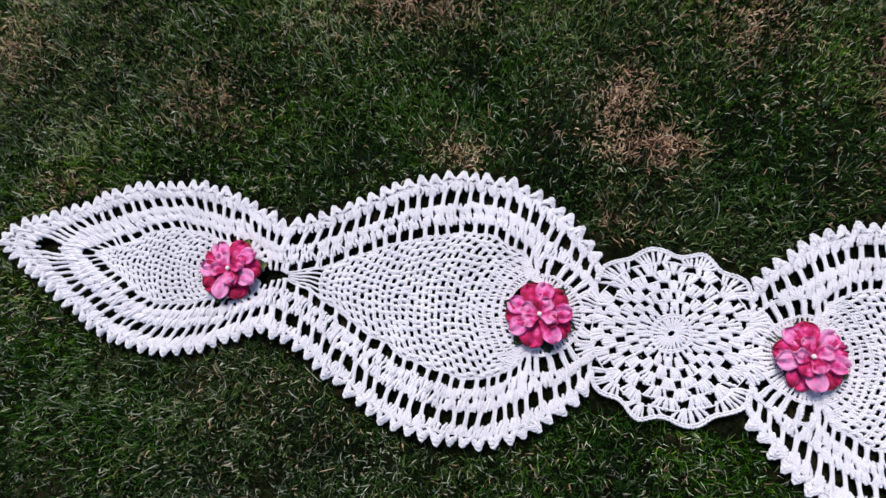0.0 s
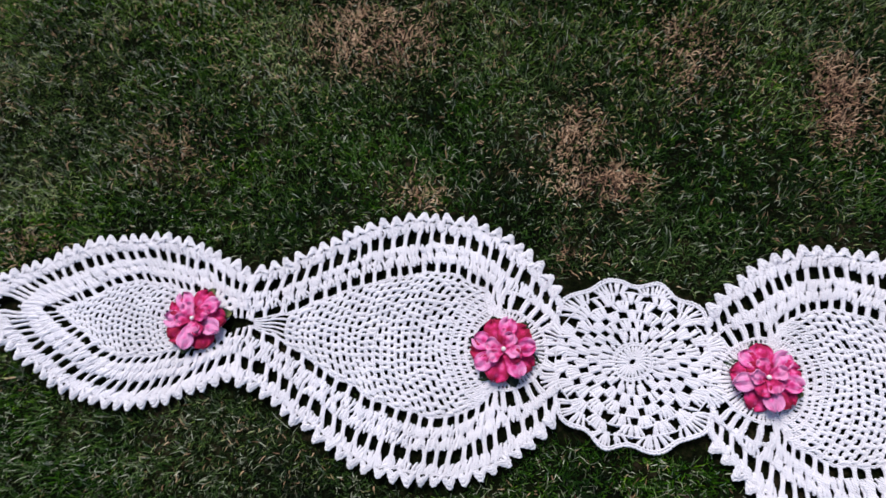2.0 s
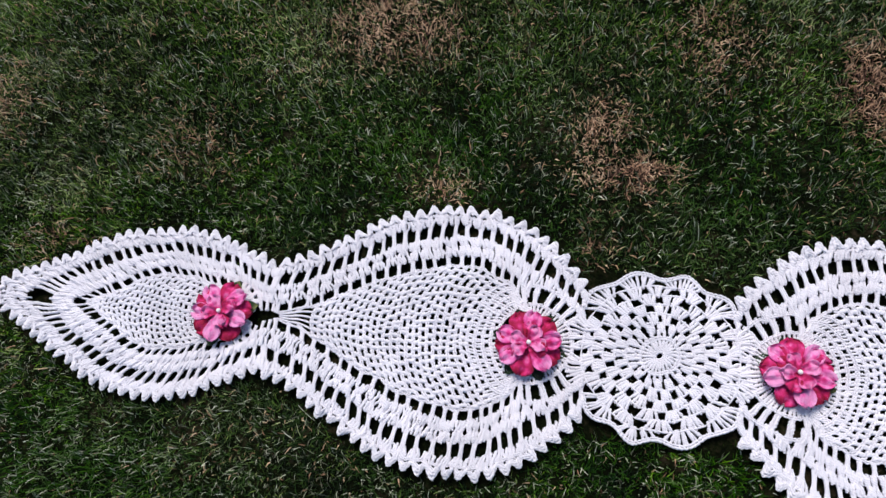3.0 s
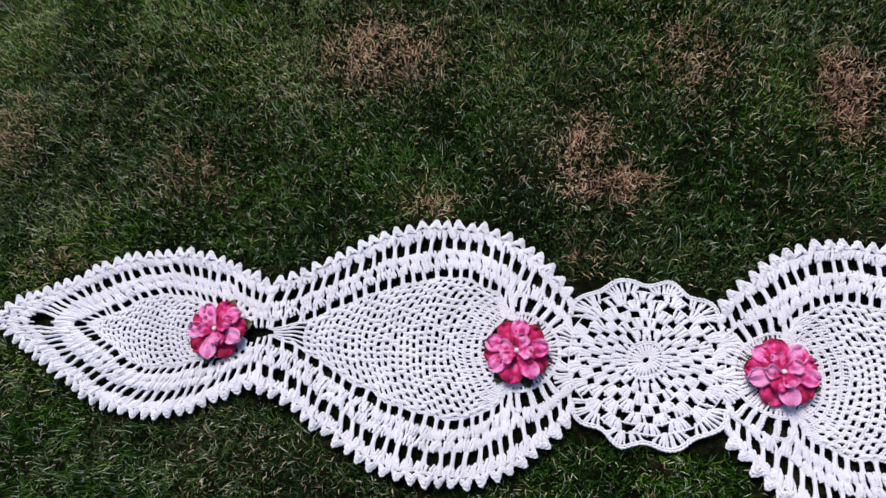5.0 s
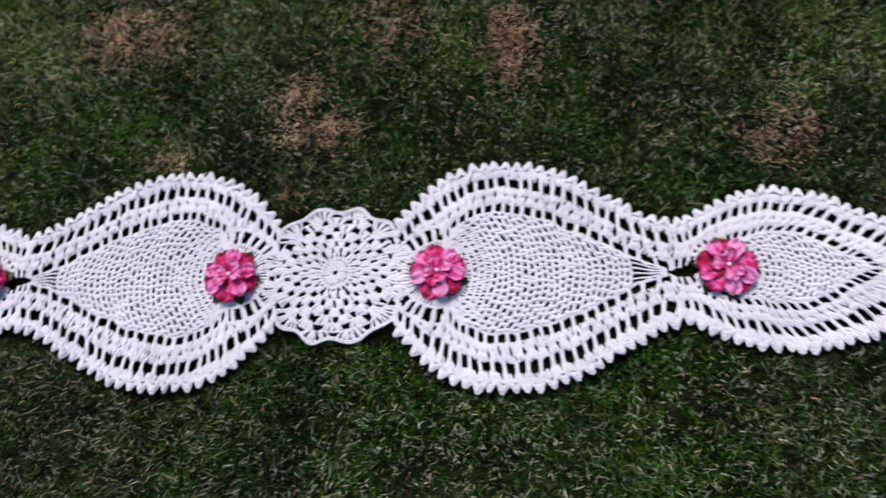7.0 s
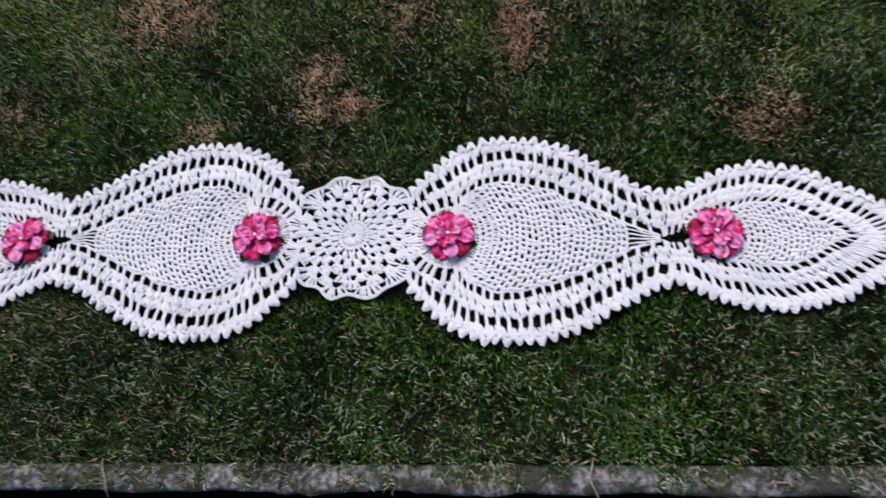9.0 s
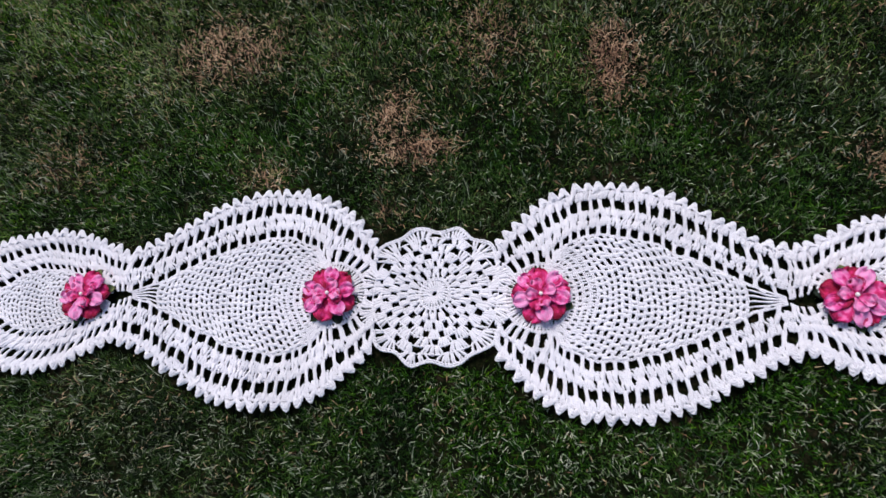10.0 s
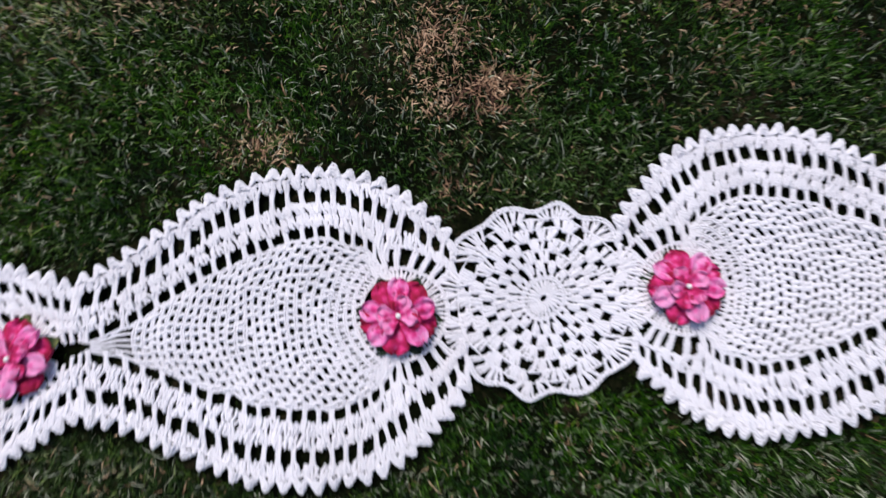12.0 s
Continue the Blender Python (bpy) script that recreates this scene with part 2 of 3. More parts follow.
def spline(points, count):
    """A smooth curve through a few stations, in even steps of its length."""
    p = np.array(points, float)
    s = np.concatenate([[0], np.cumsum(np.linalg.norm(np.diff(p, axis=0), axis=1))])
    m = np.gradient(p, s, axis=0)
    fine = np.linspace(0, s[-1], 600)
    k = np.clip(np.searchsorted(s, fine, "right") - 1, 0, len(s) - 2)
    h = s[k + 1] - s[k]
    t = ((fine - s[k]) / h)[:, None]
    h = h[:, None]
    c = (2 * t**3 - 3 * t**2 + 1) * p[k] + (t**3 - 2 * t**2 + t) * h * m[k] + (3 * t**2 - 2 * t**3) * p[k + 1] + (t**3 - t**2) * h * m[k + 1]
    run = np.concatenate([[0], np.cumsum(np.linalg.norm(np.diff(c, axis=0), axis=1))])
    even = np.linspace(0, run[-1], count)
    return np.stack([np.interp(even, run, c[:, 0]), np.interp(even, run, c[:, 1])], 1), run[-1]


rng = np.random.default_rng(7)


def settle(x, y):
    """The cloth's gentle rise and fall on the grass."""
    return CLOTH + 0.0022 * np.sin(x * 23 + 1.3 * np.sin(y * 31)) * np.cos(y * 27 + x * 9)


# ---- the lawn, its kerb and the drop beyond ----
def lawn_ground():
    bm = bmesh.new()
    far = 400.0
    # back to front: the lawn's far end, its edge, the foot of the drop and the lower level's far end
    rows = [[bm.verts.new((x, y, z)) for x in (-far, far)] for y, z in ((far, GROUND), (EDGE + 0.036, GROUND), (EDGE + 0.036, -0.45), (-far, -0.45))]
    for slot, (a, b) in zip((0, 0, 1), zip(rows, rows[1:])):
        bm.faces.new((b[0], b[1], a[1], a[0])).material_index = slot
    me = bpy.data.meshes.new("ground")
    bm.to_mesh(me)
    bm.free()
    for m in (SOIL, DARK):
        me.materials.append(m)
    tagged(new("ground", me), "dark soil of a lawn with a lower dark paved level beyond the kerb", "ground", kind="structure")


def kerb():
    """A narrow worn concrete edge with a chipped front."""
    n, rows = 1200, []
    xs = np.linspace(-6, 6, n)
    chip = np.array([0.006 * noise.noise((x * 9, 0, 0)) + 0.004 * noise.noise((x * 55, 3, 0)) for x in xs])
    lift = np.array([0.003 * noise.noise((x * 14, 7, 0)) + 0.002 * noise.noise((x * 70, 9, 0)) for x in xs])
    for y, z, a, b in ((0.036, -0.45, 0, 0), (0.036, 0.004, 0, 0), (0.030, 0.008, 0, 1), (0.012, 0.009, 0.3, 1), (0.003, 0.006, 1, 1), (0.0, 0.0, 1, 0.5), (0.002, -0.06, 1, 0), (0.004, -0.45, 0, 0)):
        rows.append(np.stack([xs, EDGE + y + a * chip - 0.0015, z + b * lift], 1))
    v = np.array(rows)
    i, j = np.meshgrid(np.arange(len(rows) - 1), np.arange(n - 1), indexing="ij")
    q = np.stack([i * n + j, (i + 1) * n + j, (i + 1) * n + j + 1, i * n + j + 1], -1).reshape(-1, 4)
    tagged(new("kerb", mesh("kerb", v, [q], [CONCRETE])), "narrow weathered grey concrete kerb at the lawn's edge", "kerb", kind="structure")


# Dry places in the lawn: centre, radii, strength.
DRY_SPOTS = [(-0.040, 0.222, 0.058, 0.030, 1.0), (-0.072, 0.275, 0.034, 0.045, 0.7), (-0.350, 0.418, 0.085, 0.055, 0.75), (0.247, 0.346, 0.036, 0.065, 1.0),
             (0.603, 0.168, 0.048, 0.040, 0.7), (-0.268, 0.190, 0.036, 0.020, 0.6), (-0.601, 0.233, 0.060, 0.055, 0.28), (0.064, 0.405, 0.050, 0.060, 0.5),
             (-0.07, 0.125, 0.022, 0.04, 0.3), (-0.769, 0.085, 0.05, 0.03, 0.3), (-0.93, 0.28, 0.07, 0.06, 0.35), (-0.50, -0.14, 0.06, 0.05, 0.06)]


def lawn_blades(count):
    x = rng.uniform(-1.35, 1.2, count)
    far = rng.uniform(0, 1, count) < 0.22
    y = EDGE + 0.006 + rng.uniform(0, 1, count) ** 1.04 * 1.28
    x[far], y[far] = rng.normal(-0.1, 1.25, far.sum()), EDGE + 0.006 + np.abs(rng.normal(0, 1.15, far.sum()))
    dry = np.zeros(count)
    for cx, cy, rx, ry, k in DRY_SPOTS:
        dry = np.maximum(dry, k * np.exp(-(((x - cx) / rx) ** 2 + ((y - cy) / ry) ** 2) ** 1.3))
    wave = np.sin(x * 17 + 2 * np.sin(y * 13)) * np.sin(y * 19 + 1.5 * np.sin(x * 11))
    dry = np.clip(dry * 0.95 + 0.016 + 0.02 * wave + 0.05 * np.clip((y - 0.15) / 0.3, 0, 1), 0.004, 0.95)
    edge = np.exp(-(np.maximum(y - EDGE - 0.02, 0) / 0.015))
    dry = np.clip(dry + 0.04 * edge, 0, 0.9)
    clump = np.sin(x * 71 + 3 * np.sin(y * 37 + 1)) * np.sin(y * 83 + 3 * np.sin(x * 43)) + 0.6 * np.sin(x * 151 + 2 * np.sin(y * 97)) * np.sin(y * 139)
    dry = np.clip(dry * (1.0 + 0.40 * clump), 0.01, 0.95)
    is_dry = rng.uniform(0, 1, count) < dry
    length = rng.uniform(0.008, 0.018, count) * (1 - 0.15 * is_dry) * (1 + 0.28 * clump)
    stray = rng.uniform(0, 1, count) < 0.02
    length[stray] *= 1.7
    # few, flattened blades under and round the cloth: bare black soil imitates its shadow
    pressed_shade = cloth_and_shade(x, y)
    gap = np.sin(x * 197 + 4 * np.sin(y * 61)) * np.sin(y * 211 + 4 * np.sin(x * 73)) + 0.7 * clump
    keep = (rng.uniform(0, 1, count) < np.clip(1.25 + 1.0 * gap, 0.14, 1)) & ~pressed_shade | pressed_shade & (rng.uniform(0, 1, count) < 0.03)
    # the close blades thin out raggedly where the turf is far from the cloth
    reach = np.maximum(np.abs(x + 0.08) - 1.02, y - 0.74) + 0.05 * clump
    keep &= rng.uniform(0, 1, count) > np.clip(reach / 0.22, 0, 0.97)
    # grass creeps over the kerb in tufts
    tuft = np.sin(x * 37 + 2 * np.sin(x * 11)) + 0.8 * np.sin(x * 91 + 1.3) + 0.6 * np.sin(x * 223)
    keep &= (y > EDGE + 0.034 + 0.006 * np.sin(x * 61)) | (tuft > -0.55 + 26 * (EDGE + 0.034 - y) + rng.normal(0, 0.35, count))
    x, y, is_dry, length, pressed_shade, stray, wave = (a[keep] for a in (x, y, is_dry, length, pressed_shade, stray, wave))
    count = len(x)
    tilt = rng.uniform(0.35, 1.35, count)
    tilt = np.where(is_dry, rng.uniform(0.8, 1.5, count), tilt)
    tilt = np.where(pressed_shade, 1.35, tilt)
    length = np.where(pressed_shade, length * 0.45, length)
    turn = rng.uniform(0, 2 * np.pi, count)
    wide = np.where(stray, 0.0003, rng.uniform(0.00022, 0.00062, count))
    wide = np.where(is_dry, wide * 1.5, wide)
    d = np.stack([np.cos(turn), np.sin(turn)], 1)
    s = np.stack([-d[:, 1], d[:, 0]], 1)
    mid, end = 0.55 * length, length
    low, out = np.cos(tilt * 0.6), np.sin(tilt * 0.6)
    low2, out2 = np.cos(tilt * 1.15), np.sin(tilt * 1.15)
    v = np.zeros((count, 5, 3))
    root = np.stack([x, y], 1)
    v[:, 0, :2], v[:, 1, :2] = root - s * wide[:, None], root + s * wide[:, None]
    v[:, :2, 2] = GROUND - 0.003
    m2 = root + d * (mid * out)[:, None]
    v[:, 2, :2], v[:, 3, :2] = m2 + s * (0.85 * wide)[:, None], m2 - s * (0.85 * wide)[:, None]
    v[:, 2:4, 2] = (GROUND - 0.002 + mid * low)[:, None]
    v[:, 4, :2] = m2 + d * ((end - mid) * out2)[:, None]
    v[:, 4, 2] = GROUND - 0.002 + mid * low + (end - mid) * low2
    v[:, 4, 2] = np.maximum(v[:, 4, 2], GROUND + 0.0005)
    base = np.arange(count)[:, None] * 5
    quads, tris = base + np.array([0, 1, 2, 3]), base + np.array([3, 2, 4])
    # yellower, paler blades left and far off; brighter light there is put into them
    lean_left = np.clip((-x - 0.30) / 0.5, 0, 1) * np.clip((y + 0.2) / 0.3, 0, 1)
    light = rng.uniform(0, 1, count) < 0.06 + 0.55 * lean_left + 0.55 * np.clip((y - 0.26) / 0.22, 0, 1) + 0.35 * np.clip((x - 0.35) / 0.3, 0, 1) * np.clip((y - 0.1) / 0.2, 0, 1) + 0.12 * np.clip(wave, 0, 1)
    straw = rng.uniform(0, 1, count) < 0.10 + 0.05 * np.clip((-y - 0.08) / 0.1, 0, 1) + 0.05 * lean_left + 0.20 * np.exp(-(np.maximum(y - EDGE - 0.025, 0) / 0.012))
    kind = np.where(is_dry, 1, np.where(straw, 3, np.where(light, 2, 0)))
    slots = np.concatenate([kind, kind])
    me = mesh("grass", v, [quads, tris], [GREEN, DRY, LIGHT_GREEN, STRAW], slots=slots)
    tagged(new("grass", me), "short dark green lawn grass with dry straw-brown patches", "grass", kind="stuff")


# ---- the runner's plan ----
LINE_X = [-0.90, -0.62, -0.46, -0.25, 0.0, 0.08, 0.23, 0.44, 0.57, 0.66, 0.72, 0.85]
LINE_Y = [0.014, 0.002, 0.008, 0.004, 0.0, -0.009, -0.007, -0.017, -0.016, -0.022, -0.026, -0.031]
BIG_OUT = [(0, 0.067), (0.06, 0.097), (0.12, 0.119), (0.20, 0.140), (0.30, 0.152), (0.42, 0.155), (0.55, 0.147), (0.68, 0.126), (0.80, 0.099), (0.90, 0.078), (1.0, 0.067)]
BIG_IN = [(-0.01, 0.005), (0.05, 0.020), (0.10, 0.034), (0.186, 0.042), (0.22, 0.060), (0.30, 0.078), (0.40, 0.081), (0.50, 0.075), (0.64, 0.055), (0.79, 0.027), (0.90, 0.009), (0.953, 0.0020), (0.985, 0.0045)]
SMALL_OUT = [(-0.03, 0.068), (0, 0.067), (0.05, 0.073), (0.12, 0.085), (0.20, 0.097), (0.30, 0.104), (0.40, 0.104), (0.50, 0.097), (0.60, 0.084), (0.75, 0.056), (0.88, 0.031), (0.97, 0.014), (1.0, 0.0)]
SMALL_IN = [(-0.03, 0.0045), (0.0, 0.0062), (0.03, 0.0085), (0.10, 0.028), (0.17, 0.032), (0.22, 0.038), (0.295, 0.046), (0.36, 0.046), (0.42, 0.041), (0.50, 0.027), (0.58, 0.011), (0.64, 0.0)]
# start, direction and length of each motif along the runner, its plan, and how far along its flower sits
MOTIFS = [(-0.079, -1, 0.381, BIG_OUT, BIG_IN, 0.063), (-0.460, -1, 0.370, SMALL_OUT, SMALL_IN, 0.051),
          (0.080, 1, 0.370, BIG_OUT, BIG_IN, 0.059), (0.450, 1, 0.355, SMALL_OUT, SMALL_IN, 0.053)]

# reach of the rays round a flower
RAY_BIG, RAY_SMALL = 0.066, 0.046


def middle(x):
    return np.interp(x, LINE_X, LINE_Y)


def cloth_and_shade(x, y):
    """Whether a place lies under the cloth or in the 10 mm rim round it that is bared as its shadow."""
    half = np.where(np.abs(x) < 0.08, 0.085, 0.0)
    for x0, way, length, out, _, _ in MOTIFS:
        f = (x - x0) * way / length
        half = np.maximum(half, np.where((f >= 0) & (f <= 1), np.interp(f, *zip(*out)), 0))
    return np.abs(y - middle(x)) < half + 0.010


def edge_curves(motif, hand, count=900):
    x0, way, length, out, inn, _ = motif
    res = []
    for plan in (out, inn):
        c, run = spline([(f * length, w) for f, w in plan], count)
        x = x0 + way * c[:, 0]
        res += [np.stack([x, middle(x) + hand * c[:, 1]], 1), run]
    # pair each outer place with the inner one straight across from it, eased so that no two fall together
    gap = np.linalg.norm(res[0][:, None] - res[2][None], axis=2)
    near = np.maximum.accumulate(gap.argmin(1)).astype(float)
    near = np.convolve(np.pad(near, 60, mode="edge"), np.ones(121) / 121, "valid")
    k = np.arange(count)
    pick = 0.6 * near + 0.4 * k
    pick = (pick - pick[0]) / (pick[-1] - pick[0]) * (count - 1)
    res[2] = np.stack([np.interp(pick, k, res[2][:, 0]), np.interp(pick, k, res[2][:, 1])], 1)
    return res


def band(yarn, outer, inner, run, big, bare):
    """Ladder rows and shell rows between the outer edge and the pineapple's edge. Returns where the picots stand."""
    n = max(8, int(round(run / (0.0158 if big else 0.0150))))
    count = len(outer)

    def at(q, t, lift=0.0):
        q = np.clip(np.asarray(q, float), 0, 1)
        if not big:     # towards the tip the rows draw in to the pineapple
            w = np.clip((q - 0.78) / 0.2, 0, 1)
            t = np.asarray(t, float) + 0.14 * w * w * (3 - 2 * w) * np.sin(np.pi * np.asarray(t, float)) ** 2
        q = q * (count - 1)
        k = np.arange(count)
        o = np.stack([np.interp(q, k, outer[:, 0]), np.interp(q, k, outer[:, 1])], -1)
        i = np.stack([np.interp(q, k, inner[:, 0]), np.interp(q, k, inner[:, 1])], -1)
        p = o + (i - o) * np.asarray(t, float)[..., None]
        return np.concatenate([p, (settle(p[..., 0], p[..., 1]) + lift)[..., None]], -1)

    def taken(p):
        """Where the rays round the flower take the place of the border's rows."""
        fx, fy, way, reach = bare
        dx, dy = p[..., 0] - fx, p[..., 1] - fy
        return (np.hypot(dx, dy) < reach) & (dx * way < 0.003)

    def chain(t, radius, lift):
        m = n * 12
        p = at(np.linspace(0, 1, m), t + 0.010 * np.sin(np.arange(m) * 0.7), lift)
        ends = np.linspace(0, 1, m)
        free = np.flatnonzero(~taken(p) & ((ends < 0.93) if big else (ends > 0.07)) | (t < 0.5))
        for piece in np.split(p[free], np.flatnonzero(np.diff(free) > 1) + 1):
            if len(piece) > 8:
                chain_links(yarn, piece, radius)

    def post(q0, t0, q1, t1, radius, lift=0.0, puff=0.0):
        s = np.linspace(0, 1, 7)
        j = rng.normal(0, 0.06 / n, 2)
        k = rng.normal(0, 0.012, 2)
        sway = 0.04 / n * np.sin(s * 9 + rng.uniform(0, 6))
        p = at(q0 + j[0] + (q1 + j[1] - q0 - j[0]) * s + sway, t0 + k[0] + (t1 - t0 + k[1] - k[0]) * s, lift + puff * np.sin(np.pi * s) + rng.normal(0, 0.0005))
        if not taken(p[3]):
            yarn.ply(p, stitch_radius(7, radius))

    def pillar(c, t0, t1, lean, foot, waist, radius, strands=2):
        """Trebles drawn together in the middle and spread at foot and head."""
        s = np.linspace(0, 1, 7)
        slip, swell = rng.normal(0, 0.05) * step, rng.uniform(0.85, 1.15)
        spread = (waist + (foot - waist) * (2 * s - 1) ** 2) * step * swell
        for j in np.linspace(-1, 1, strands) if strands > 1 else (0.0,):
            q = c + slip + lean * step * (2 * s - 1) + j * spread + rng.normal(0, 0.012) * step
            p = at(q, t0 + (t1 - t0) * s, 0.0006 * np.sin(np.pi * s) + rng.normal(0, 0.0003))
            if not taken(p[3]):
                yarn.ply(p, radius * rng.uniform(0.92, 1.1) * (1.0 + 0.14 * (2 * s - 1) ** 2))

    step = 1 / n
    room = lambda q, t: np.linalg.norm(at(q + 0.5 * step, t) - at(q - 0.5 * step, t)) / (run * step)

    def shell(c, t0, t1, foot, head, radius, most, dip=0.03):
        """A fan of stitches out of one foot, lower at its sides."""
        w = room(c, 0.5 * (t0 + t1))
        strands = int(np.clip(round(most * w * 1.1), 1, most))
        for j in np.linspace(-1, 1, strands) if strands > 1 else (0.0,):
            post(c + j * foot * step, t0, c + j * head * step, t1 + dip * j * j, radius, 0.0004 + 0.0007 * (1 - j * j), 0.0009)

    side = 1 if outer[len(outer) // 2, 1] > middle(outer[len(outer) // 2, 0]) else -1
    for k in range(n):
        c = (k + 0.5) * step
        # outer shells below the picots
        if not big and c > 0.86:
            shell(c, 0.285, 0.180, 0.30, 0.46, 0.0016, 6)
            shell(c + 0.5 * step, 0.195, 0.080, 0.30, 0.46, 0.0016, 6)
        else:
            shell(c, 0.285, 0.090, 0.31, 0.46, 0.0017, 7, 0.035)
        # outer ladder: one stout double treble, then a gap
        if big or c < 0.972:
            pillar(c, 0.525, 0.250, -0.17 if side > 0 else -0.09, 0.15, 0.085, 0.0015, 3)
        # two rows of shells, foot to foot, between the trebles
        shell(c + 0.5 * step, 0.652, 0.825, 0.29, 0.47, 0.0016, 7, -0.005)
        shell(c + 0.5 * step, 0.663, 0.490, 0.27, 0.47, 0.0017, 7, 0.010)
    for k in range(n):
        c = (k + 0.5) / n
        w = room(c, 0.93)
        if w < 0.5 and k % 2 or w < 0.25 and k % 4:
            continue
        pillar(c, 1.0, 0.80, -0.08, 0.14, 0.070, 0.0014, 3 if w > 0.7 else 2 if w > 0.45 else 1)
    chain(1.0, 0.0010, 0.0)
    chain(0.150, 0.0009, 0.0016)
    # a picot bridges each dip between two shells
    spots = []
    for k in range(n - 1 if big else n):
        q = (k + 1) * step if k + 1 < n else 0.995
        a, b, o = at(min(q, 0.98) - 0.3 * step, 0.0), at(min(q, 0.98) + 0.3 * step, 0.0), at(q, 0.072)
        spots.append((o, b - a))
    return spots


def net(yarn, motif):
    """The pineapple's open mesh: close arcs of tall stitches round the flower, then staggered rows narrowing to the tip."""
    x0, way, length, _, inn, flower = motif
    big = inn is BIG_IN
    fx, fw = np.array([f * length for f, _ in inn]), np.array([w for _, w in inn])
    tip = fx[-1] - (0.012 if big else 0.0)
    a = flower + (0.036 if big else 0.030)
    rows, dense = [], 4 if big else 2
    while a < tip - (0.036 if big else 0.004):
        rows.append(a)
        a += 0.0085 if len(rows) <= dense else (0.0082 if big else 0.0072)
    first, last = rows[0], rows[-1]

    def curve(a0, v):
        f = (a0 - first) / (last - first)
        bend = (0.040 if big else 0.028) * (1 - f) ** 1.2 + 0.006
        s = np.clip(a0 - bend * v**2, fx[0], tip)
        w = np.interp(s, fx, fw)
        x = x0 + way * s
        y = middle(x) + v * w
        return np.stack([x, y, settle(x, y)], -1), np.interp(a0, fx, fw)

    # long stitches that ray out round the open side of the flower
    cx = x0 + way * flower
    cy = float(middle(cx))
    for k in range(17 if big else 13):
        a = (k - (8 if big else 6)) * 0.245 + rng.normal(0, 0.02)
        reach = (RAY_BIG if abs(a) > 0.45 else 0.052) if big else RAY_SMALL
        for o in (-0.031, 0.031):
            r = np.linspace(0.044 if big else 0.036, reach + 0.003, 6)
            x, y = cx - way * r * np.cos(a + o * 0.8), cy + r * np.sin(a + o * (0.6 + 0.7 * (r - 0.03) / 0.04))
            if big or abs(a) > 0.3:
                yarn.ply(np.stack([x, y, settle(x, y) + 0.0004], 1), stitch_radius(6, 0.0023))
    for k in range(37 if big else 25):
        a = (k - (18 if big else 12)) * 0.105 + rng.normal(0, 0.01)
        r = np.linspace(0.026, 0.046 if big else 0.038, 6)
        x, y = cx - way * r * np.cos(a), cy + r * np.sin(a)
        if big or abs(a) > 0.18:
            yarn.ply(np.stack([x, y, settle(x, y) + 0.0006], 1), stitch_radius(6, 0.0021))
    for r in (0.046, RAY_BIG) if big else (0.038, RAY_SMALL):
        # the small ones stay open towards the neck
        for lo, hi in ((-1.65, 1.65),) if big else ((-1.4, -0.22), (0.22, 1.4)):
            a = np.linspace(lo, hi, 150 if big else 50)
            x, y = cx - way * r * np.cos(a), cy + r * np.sin(a)
            chain_links(yarn, np.stack([x, y, settle(x, y) + 0.0008], 1), 0.0010)
    for k, a0 in enumerate(rows):
        wide = curve(a0, np.array([0.0]))[1] + (0.02 if k < dense else 0)
        m = max(9, int(wide * 2 / 0.0011))
        p, _ = curve(a0, np.linspace(-1, 1, m))
        p[:, 2] += 0.0008
        p[:, :2] += rng.normal(0, 0.0002, (m, 2))
        chain_links(yarn, p, 0.0012 if big else 0.00105)
        if k + 1 == len(rows):
            break
        cols = max(3, int(wide * 2 / (0.0046 if k < dense else (0.0082 if big else 0.0070))))
        shift = 0.5 if k % 2 else 0.0
        for c in range(cols):
            v = -1 + 2 * (c + 0.25 + 0.5 * shift) / cols + rng.normal(0, 0.012)
            p0, _ = curve(a0, np.array([v]))
            p1, _ = curve(rows[k + 1], np.array([v]))
            p = p0 + (p1 - p0) * np.linspace(0, 1, 5)[:, None]
            p[1:4, 2] += 0.0008
            p[:, :2] += rng.normal(0, 0.0006, 2)
            yarn.ply(p, stitch_radius(5, 0.0014 if k < dense else (0.0024 if big else 0.0021)))
    if big:     # long stitches close the net to a point
        for v in np.linspace(-0.95, 0.95, 6):
            p0, _ = curve(last, np.array([v]))
            p1 = p0.copy()
            p1[0, 0] = x0 + way * (tip + 0.001)
            p1[0, 1] = middle(p1[0, 0]) + 0.0045 * v
            p = p0 + (p1 - p0) * np.linspace(0, 1, 7)[:, None]
            yarn.add(p, stitch_radius(7, 0.0013))


def picot_mesh():
    """One picot: nested loops drawn up to a blunt tip along +y, with a small slit left at the foot."""
    y = Yarn()
    tall, lean = rng.uniform(0.9, 1.2), rng.normal(0, 0.0008)
    w = np.linspace(-1, 1, 9)
    for size, lift in ((1.0, 0.0), (0.66, 0.0008), (0.36, 0.0014)):
        rise = 1 - np.abs(w) ** 1.25
        x = 0.0080 * size * w * (1 - 0.12 * rise) + lean * rise + rng.normal(0, 0.0003)
        up = -0.0040 + 0.0016 * (1 - size) + tall * (0.0108 * size + 0.0006) * rise
        y.ply(np.stack([x, up, 0.0014 + lift + 0.0010 * rise], 1), stitch_radius(9, 0.0017))
    for j in (-1, 1):
        s = np.linspace(0, 1, 6)
        x = j * (0.0078 - 0.0042 * s)
        y.ply(np.stack([x, -0.0055 + 0.0075 * s, 0.0012 + 0.0012 * np.sin(np.pi * s)], 1), stitch_radius(6, 0.0016))
    return y.build("picot")


